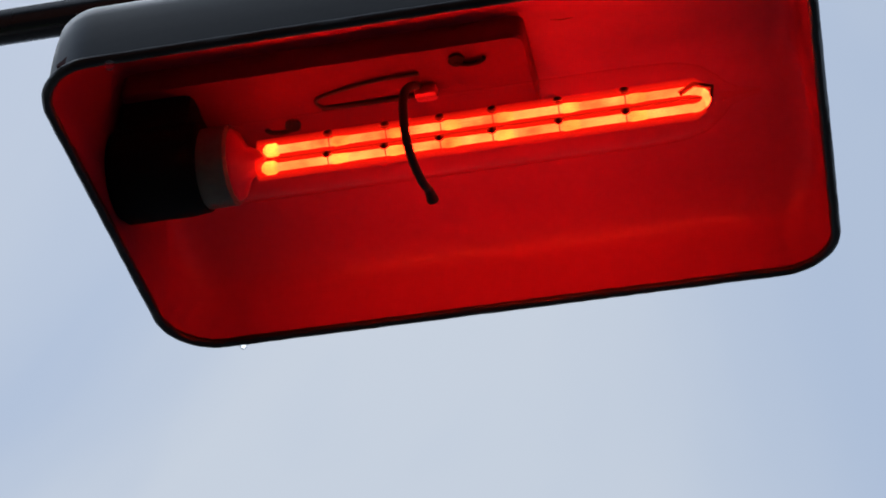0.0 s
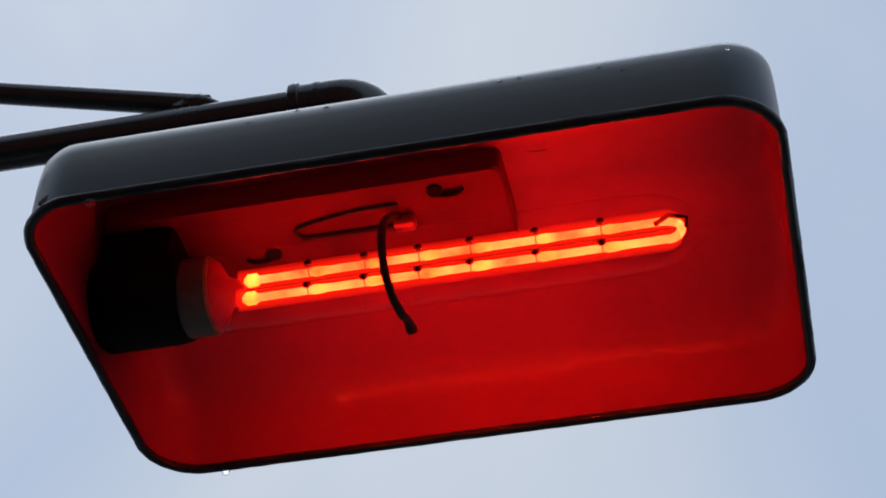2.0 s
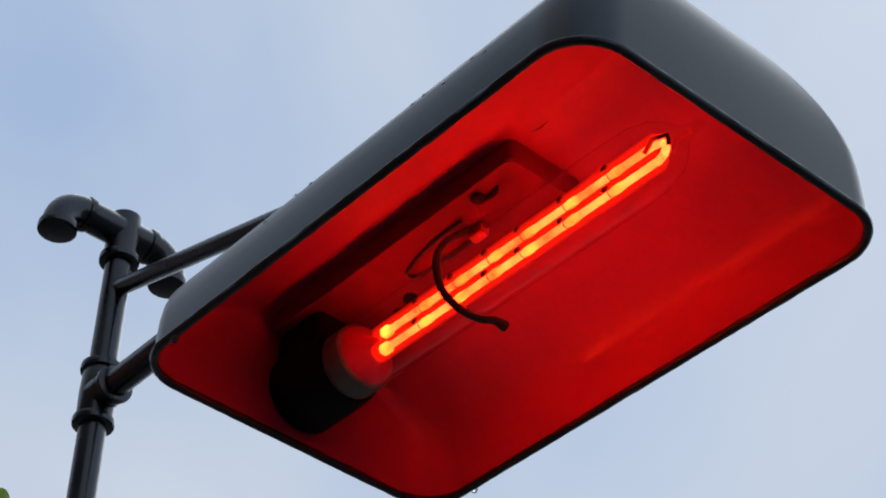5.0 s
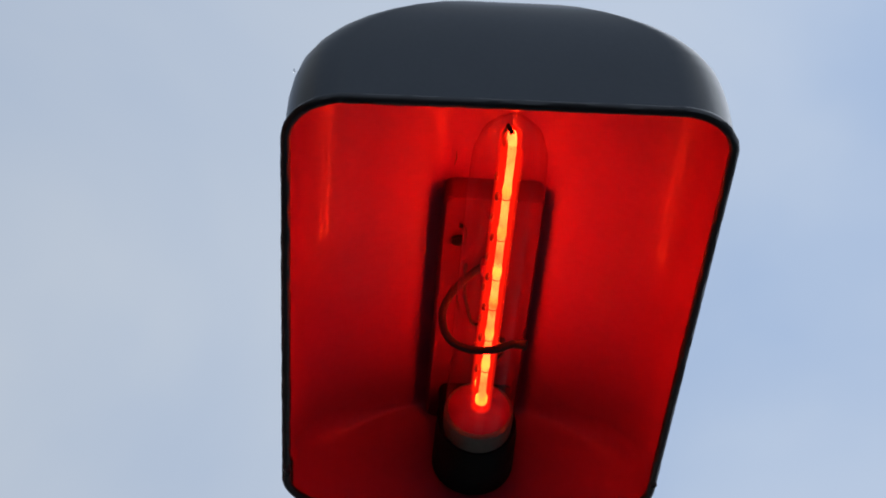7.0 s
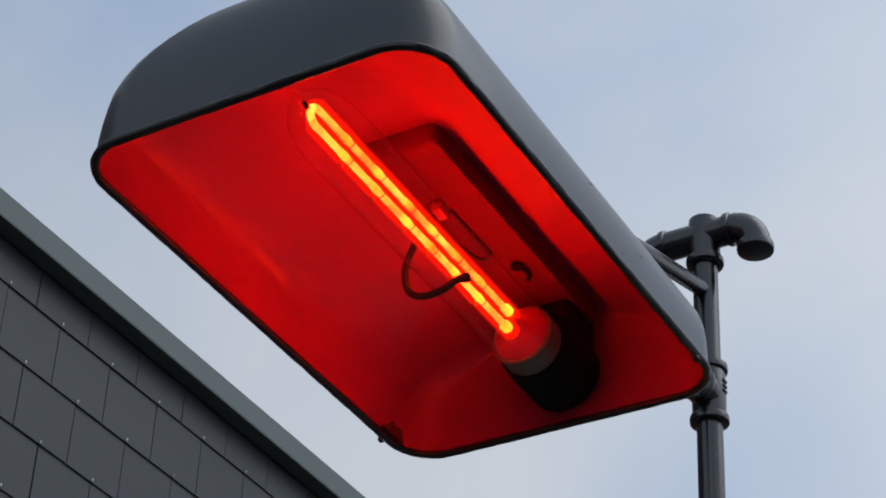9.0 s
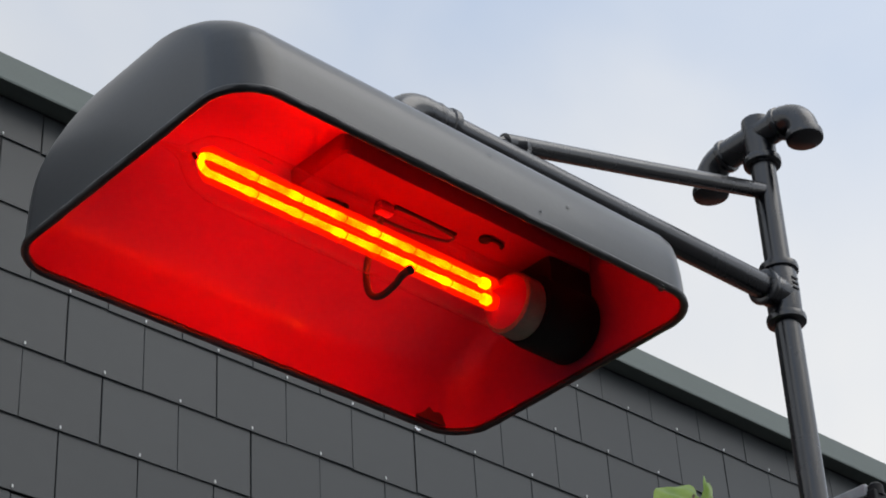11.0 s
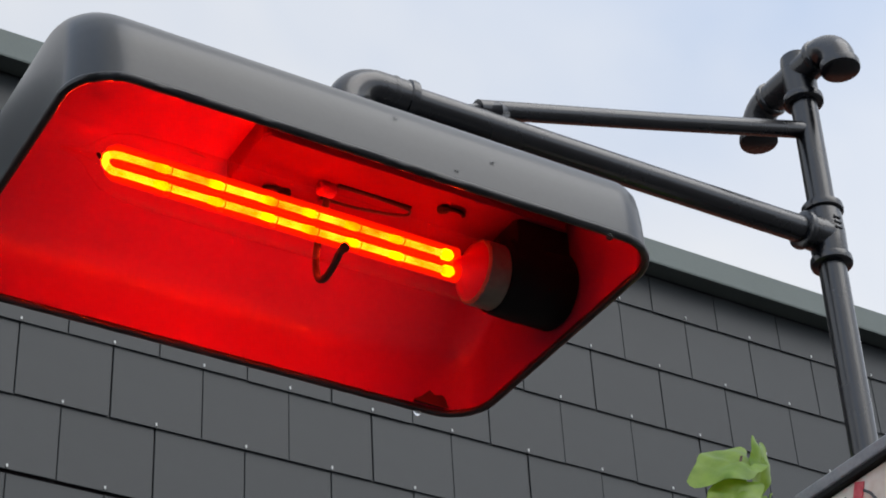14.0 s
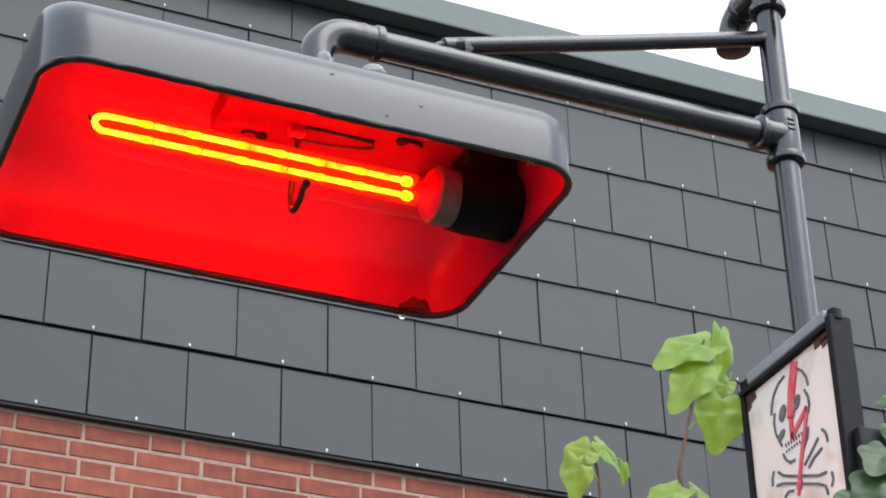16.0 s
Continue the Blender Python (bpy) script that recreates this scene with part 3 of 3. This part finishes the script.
part("top_plate", box(fresh(), (SX - 0.018, SY0 + 0.014, SZ1), (SX + 0.001, SY1 - 0.006, SZ1 + 0.013), 0.002), M_SIGNTOP, sign, "worn grey top plate", False)
part("end_cap", box(fresh(), (SX - 0.018, SY0 - 0.001, SZ1 - 0.0005), (SX + 0.0005, SY0 + 0.0135, SZ1 + 0.010), 0.002), M_SIGNFRAME, sign, "dark worn end of the top plate", False)
part("corner_cap", lathe(fresh(), (SX - 0.008, SY1 - 0.001, SZ1), (0, 0, 1), ((0, 0.007), (0.010, 0.007), (0.013, 0.004))), M_SIGNFRAME, sign)
part("latch", box(fresh(), (SX - SD - 0.014, SY1 + 0.002, 2.085), (SX - 0.006, SY1 + 0.016, 2.172), 0.004), M_SIGNFRAME, sign, "black latch box on the frame edge")


def on_sign(y, z, lift=0.0012):
    return Vector((SX - 0.004 + lift, y, z))


def stroke(name, pts, width, mat, label=""):
    bm = fresh()
    pts = [on_sign(*p, 0.0016 if mat is M_REDINK else 0.0012) for p in pts]
    left, right = [], []
    for i, p in enumerate(pts):
        t = (pts[min(i + 1, len(pts) - 1)] - pts[max(i - 1, 0)]).normalized()
        s = Vector((1, 0, 0)).cross(t) * width / 2
        left.append(p + s)
        right.append(p - s)
    lo = [[a, b, b - Vector((0.0011, 0, 0)), a - Vector((0.0011, 0, 0))] for a, b in zip(left, right)]
    loft(bm, lo)
    return part(name, bm, mat, sign, label, False)


ART = "painted warning emblem"
for line in (((-0.0001, 2.2709), (-0.0122, 2.2680), (-0.0222, 2.2603), (-0.0270, 2.2515), (-0.0299, 2.2417)),
             ((-0.0237, 2.2413), (-0.0266, 2.2316), (-0.0256, 2.2202), (-0.0173, 2.2032)),
             ((0.0205, 2.2696), (0.0302, 2.2618), (0.0356, 2.2531), (0.0376, 2.2430)),
             ((0.0303, 2.2417), (0.0354, 2.2320), (0.0357, 2.2234), (0.0321, 2.2156)),
             ((0.0295, 2.2025), (0.0265, 2.1926), (0.0191, 2.1858), (0.0128, 2.1792)),
             ((-0.0169, 2.1946), (-0.0132, 2.1870), (-0.0062, 2.1810), (0.0019, 2.1804))):
    stroke("emblem_line", line, 0.0026, M_INK, ART)
for y, z, h in ((-0.0101, 2.2350, 0.0075), (0.0157, 2.2352, 0.0062), (-0.0162, 2.2141, 0.0040)):
    bm = fresh()
    rings = []
    for lift in (0.0, 0.0013):
        rings.append([on_sign(y + 0.0065 * math.cos(a), z - h * math.sin(a) + 0.003 * math.cos(a), lift) for a in [2 * math.pi * i / 16 for i in range(16)]])
    part("emblem_patch", loft(bm, rings), M_INK, sign, ART, False)
for line in (((-0.0289, 2.1807), (-0.0200, 2.1733), (-0.0087, 2.1679), (0.0373, 2.1488), (0.0505, 2.1466)),
             ((-0.0334, 2.1683), (-0.0215, 2.1656), (0.0357, 2.1409), (0.0478, 2.1335)),
             ((-0.0355, 2.1847), (-0.0399, 2.1782), (-0.0402, 2.1706)),
             ((0.0585, 2.1437), (0.0597, 2.1358), (0.0556, 2.1296)),
             ((0.0166, 2.1682), (0.0268, 2.1742), (0.0437, 2.1848)),
             ((0.0225, 2.1627), (0.0336, 2.1689), (0.0481, 2.1724)),
             ((0.0508, 2.1905), (0.0557, 2.1859), (0.0575, 2.1804), (0.0582, 2.1743)),
             ((-0.0223, 2.1507), (-0.0144, 2.1544), (-0.0059, 2.1514)),
             ((0.0468, 2.1334), (0.0489, 2.1251))):
    stroke("emblem_bone", line, 0.0026, M_INK, ART)
for k in range(8):
    y, z = -0.0105 + 0.00464 * k, 2.2008 + -0.00004 * k
    stroke("emblem_tooth", [(y, z + 0.002), (y + 0.0005, z - 0.002)], 0.0014, M_INK, ART)
    stroke("emblem_tooth", [(y, z - 0.005), (y + 0.0005, z - 0.008)], 0.0014, M_INK, ART)
BOLT = "red painted lightning bolt"
stroke("lightning_bolt", ((0.0199, 2.2772), (0.0097, 2.2514), (0.0033, 2.2240)), 0.0120, M_REDINK, BOLT)
stroke("lightning_bolt", ((0.0035, 2.2251), (0.0021, 2.2125), (0.0020, 2.2018)), 0.0060, M_REDINK, BOLT)
stroke("lightning_bolt", ((0.0015, 2.2044), (0.0165, 2.2132), (0.0315, 2.2224)), 0.0056, M_REDINK, BOLT)
stroke("lightning_bolt", ((0.0325, 2.2225), (0.0244, 2.2024), (0.0135, 2.1777), (0.0064, 2.1573)), 0.0052, M_REDINK, BOLT)
stroke("bolt_tip", ((0.0063, 2.1568), (0.0038, 2.1491)), 0.0085, M_REDINK, "red painted arrow tip")
stroke("bolt_tip", ((0.0039, 2.1497), (0.0016, 2.1431)), 0.0040, M_REDINK, "red painted arrow tip")
for y, z, w, long in ((SY0 + 0.012, SZ1 - 0.012, 0.012, 0.016), (SY0 + 0.006, SZ1 - 0.020, 0.008, 0.008), (SY1 - 0.020, SZ1 - 0.011, 0.009, 0.026), (SY1 - 0.014, SZ1 - 0.016, 0.008, 0.014)):
    stroke("rust_patch", ((y - long / 2, z - 0.001), (y, z), (y + long / 2, z + 0.002)), w, M_RUST, "brown rust patch")
stroke("stain", ((SY1 - 0.0085, SZ1 - 0.022), (SY1 - 0.0065, SZ1 - 0.06), (SY1 - 0.0080, SZ1 - 0.10), (SY1 - 0.0060, SZ1 - 0.16)), 0.0050, M_STAIN, "tan rust stain along the frame")

# ---- vine ----
def leaf_mesh(name, size, lobes, mat, droop, rng, wide=1.0):
    """A lobed leaf in its own axes: stalk at the origin, tip towards +y, with a raised middle and a folded blade."""
    bm = fresh()
    n = 44
    rim = []
    for i in range(n):
        a = 2 * math.pi * i / n
        r = 0.64 + 0.10 * abs(math.cos(lobes * (a - math.pi / 2) / 2)) ** 1.5
        r *= 1 + 0.28 * max(0, math.cos(a - math.pi / 2)) ** 6
        r *= 1 - 0.45 * max(0, math.cos(a + math.pi / 2)) ** 10
        r *= 1 + rng.uniform(-0.015, 0.015)
        rim.append((r * math.cos(a) * 0.95 * wide, 0.42 + r * math.sin(a)))
    rings = []
    for f in (1.0, 0.84, 0.66, 0.46, 0.24):
        row = []
        for x, y in rim:
            px, py = x * f, 0.42 + (y - 0.42) * f
            z = -droop * (px * px * 1.1 + max(0, py) ** 2 * 0.55) + 0.035 * math.sin(7 * px + 5 * py) + 0.015 * math.sin(15 * py - 6 * px) + 0.26 * (px * px + 0.006) ** 0.5
            row.append(Vector((px, py, z)) * size)
        rings.append([bm.verts.new(p) for p in row])
    mid = bm.verts.new(Vector((0, 0.42, -droop * 0.1)) * size)
    for a, b in zip(rings, rings[1:]):
        for i in range(n):
            j = (i + 1) % n
            bm.faces.new((a[i], a[j], b[j], b[i]))
    for i in range(n):
        bm.faces.new((rings[-1][i], rings[-1][(i + 1) % n], mid))
    me = to_mesh(name, bm, mat)
    return me


def plant(name, label, stems, leaves, lobes, mat, seed):
    rng = random.Random(seed)
    base = stems[0][0]
    ob = thing(name, label, "plant", base)
    for s in stems:
        part("stem", sweep(fresh(), s, [0.0026 - 0.0014 * i / (len(s) - 1) for i in range(len(s))], 8), M_STEM, ob)
    for place, size, tip, facing, droop, root, wide in leaves:
        lf = new("leaf", leaf_mesh("leaf", size, lobes, mat, droop, rng, wide))
        lf.parent = ob
        y = Vector(tip).normalized()
        x = y.cross(Vector(facing)).normalized()
        z = x.cross(y)
        turn = Matrix((x, y, z)).transposed().to_4x4()
        lf.matrix_basis = Matrix.Translation(Vector(place) - Vector(base)) @ turn
        if root:
            a, b = Vector(root), Vector(place)
            part("stalk", sweep(fresh(), [a, a.lerp(b, 0.5) + Vector((0, 0, 0.004)), b], 0.0010, 6), M_LEAF, ob)
    return ob


plant("climbing_vine", "young climbing vine with bright green lobed leaves", [[(-0.4631, -0.100, 1.7559), (-0.4651, -0.100, 2.0559), (-0.4661, -0.100, 2.1709), (-0.4626, -0.100, 2.1989), (-0.4661, -0.100, 2.2149), (-0.4731, -0.100, 2.2384), (-0.4871, -0.100, 2.2899), (-0.4951, -0.100, 2.3179), (-0.5001, -0.100, 2.3409), (-0.5051, -0.100, 2.3559)]],
      [((-0.5171, -0.104, 2.3579), 0.054, (1.0, 0.1, -0.36), (0.15, 0.75, 0.62), 0.45, None, 0.78), ((-0.5031, -0.096, 2.3279), 0.052, (0.66, 0.1, -0.75), (0.35, 0.9, 0.35), 0.45, (-0.5001, -0.100, 2.3409), 0.66),
       ((-0.5251, -0.098, 2.3719), 0.042, (-0.10, 0.1, -0.95), (-0.30, 0.9, 0.25), 0.6, (-0.4971, -0.100, 2.3179), 0.62), ((-0.5311, -0.100, 2.3139), 0.020, (0.65, 0.0, -0.75), (0.2, 0.9, 0.2), 0.3, (-0.5351, -0.100, 2.3239), 0.8),
       ((-0.5161, -0.095, 2.2899), 0.047, (0.20, 0.05, -0.95), (0.05, 1.0, 0.25), 0.25, (-0.4751, -0.100, 2.2459), 0.88), ((-0.4631, -0.096, 2.1819), 0.034, (0.85, 0.1, -0.35), (0.1, 0.7, 0.7), 0.5, None, 0.9),
       ((-0.4731, -0.096, 2.1839), 0.026, (-0.85, 0.1, -0.40), (-0.1, 0.75, 0.6), 0.5, None, 0.9)], 5, M_LEAF, 1)
plant("vine_shoot", "short vine shoot with pale green lobed leaves", [[(-0.3751, -0.100, 1.7579), (-0.3741, -0.100, 2.0279), (-0.3736, -0.100, 2.1379), (-0.3731, -0.100, 2.1779), (-0.3681, -0.100, 2.2059)]],
      [((-0.3661, -0.098, 2.2129), 0.029, (0.72, 0.1, -0.55), (0.2, 0.8, 0.6), 0.5, None, 0.95), ((-0.3701, -0.097, 2.2149), 0.027, (-0.80, 0.1, -0.50), (-0.2, 0.85, 0.5), 0.5, None, 0.95),
       ((-0.3491, -0.096, 2.1959), 0.034, (0.15, 0.1, -1.0), (0.3, 0.9, 0.1), 0.4, (-0.3731, -0.100, 2.1729), 0.72), ((-0.4001, -0.098, 2.1979), 0.016, (-0.1, 0.0, -1.0), (-0.3, 0.9, 0.1), 0.4, (-0.3901, -0.100, 2.1999), 0.7)], 5, M_LEAF, 2)
plant("ivy_bush", "dark green ivy leaves crowding round the sign edge", [[(-0.590, 0.085, 1.70), (-0.588, 0.090, 1.95), (-0.572, 0.104, 2.06), (-0.575, 0.10, 2.15), (-0.580, 0.095, 2.18)]],
      [((-0.576, 0.098, 2.198), 0.034, (-0.6, 0.2, 0.5), (0.2, 0.7, 0.7), 0.4, None, 1.0), ((-0.568, 0.108, 2.176), 0.036, (-0.5, 0.3, -0.6), (0.2, 0.9, 0.4), 0.4, None, 1.0), ((-0.576, 0.103, 2.151), 0.040, (-0.8, 0.1, -0.1), (0.1, 0.9, 0.5), 0.3, None, 1.0),
       ((-0.550, 0.121, 2.141), 0.034, (0.5, 0.3, -0.4), (0.1, 0.8, 0.6), 0.4, None, 1.0), ((-0.566, 0.118, 2.126), 0.042, (-0.6, 0.2, -0.7), (0.2, 0.95, 0.3), 0.3, None, 1.0), ((-0.541, 0.125, 2.114), 0.036, (0.7, 0.2, -0.5), (0.1, 0.8, 0.6), 0.5, None, 1.0),
       ((-0.582, 0.108, 2.116), 0.040, (-0.7, 0.0, 0.3), (0.1, 0.9, 0.4), 0.4, None, 1.0), ((-0.556, 0.125, 2.091), 0.044, (-0.1, 0.3, -0.9), (0.1, 0.95, 0.3), 0.3, None, 1.0), ((-0.526, 0.125, 2.086), 0.040, (0.8, 0.2, -0.4), (0.2, 0.9, 0.5), 0.4, None, 1.0)], 5, M_IVY, 3)

# ---- pieces of the wall ----
def piece(name, me, place, parent, rz=0.0, rx=0.0):
    ob = new(name, me)
    ob.parent = parent
    ob.matrix_basis = pose(*place, rx, 0, rz)
    return ob


slate_me = to_mesh("slate", box(fresh(), (-0.1484, -0.004, 0.0), (0.1484, 0.0, 0.268), 0.0012, 1), M_SLATE, False)
rivet_me = to_mesh("rivet", box(fresh(), (-0.0030, -0.001, -0.0055), (0.0030, 0.0030, 0.0055), 0.0010, 1), M_COPPER, False)
rng = random.Random(4)
for c in range(-2, 5):
    z = 4.5750 + GAUGE * c - (0.0251 if c == -2 else 0.0)
    for k in range(-22, 17):
        x = -2.0591 + SLATE_W * k + (SLATE_W / 2 if c % 2 else 0.0)
        s = piece("slate", slate_me, (x + rng.uniform(-0.0015, 0.0015), SLATE_Y, z - (0.0096 if c == -2 else 0.012) + rng.uniform(-0.002, 0.002)), wall, rng.uniform(-0.12, 0.12), rng.uniform(1.35, 1.7))
        if c == 4:
            s.scale.z = 0.60
        piece("rivet", rivet_me, (x, SLATE_Y + 0.001, z), wall)

# brick bond: three stretchers, then a header, each course shifted
LONG, SHORT, JOINT, COURSE, BRICK_TOP = 0.2026, 0.1012, 0.0095, 0.0573, 3.9904
HEADER_AT = (-0.9162, -1.0755, -0.7073, -0.5635)
brick_me = to_mesh("brick", box(fresh(), (JOINT / 2 - LONG / 2, -0.03, -0.0240), (LONG / 2 - JOINT / 2, 0.0, 0.0240), 0.0022, 1), M_BRICK, False)
half_me = to_mesh("brick_header", box(fresh(), (JOINT / 2 - SHORT / 2, -0.03, -0.0240), (SHORT / 2 - JOINT / 2, 0.0, 0.0240), 0.0022, 1), M_BRICK, False)
PERIOD = 3 * LONG + SHORT
for c in range(8):
    for n in range(-2, 6):
        x = HEADER_AT[c % 4] - PERIOD * n
        for i in range(4):
            w = LONG if i else SHORT
            piece("brick", brick_me if i else half_me, (x - w / 2 + rng.uniform(-0.002, 0.002), BRICK_Y + rng.uniform(-0.002, 0.002), BRICK_TOP - COURSE * c + rng.uniform(-0.0012, 0.0012)), wall, rng.uniform(-0.3, 0.3))
            x -= w

# the rest of the brickwork, past what comes near
verts, faces = [], []
for c in range(69):
    z, x = BRICK_TOP - COURSE * c, 3.15 - (0.0, LONG / 2)[c % 2]
    ends = [HEADER_AT[c % 4] + 2 * PERIOD, HEADER_AT[c % 4] - 6 * PERIOD]
    while x > -8.8:
        w = LONG - JOINT
        if c >= 8 or x - w > ends[0] or x < ends[1]:
            o, y = len(verts), BRICK_Y + rng.uniform(-0.002, 0.002)
            for dx in (0.0, -w):
                for dy in (0.0, -0.03):
                    for dz in (-0.0240, 0.0240):
                        verts.append((x + dx, y + dy, z + dz))
            faces += [tuple(o + i for i in f) for f in ((0, 1, 3, 2), (4, 6, 7, 5), (0, 4, 5, 1), (2, 3, 7, 6), (0, 2, 6, 4), (1, 5, 7, 3))]
        x -= LONG
courses_me = bpy.data.meshes.new("brick_courses")
courses_me.from_pydata(verts, [], faces)
courses_me.materials.append(M_BRICK)
courses = new("brick_courses", courses_me)
courses.parent = wall
tagged(courses, "plain courses of red brick", kind="stuff")
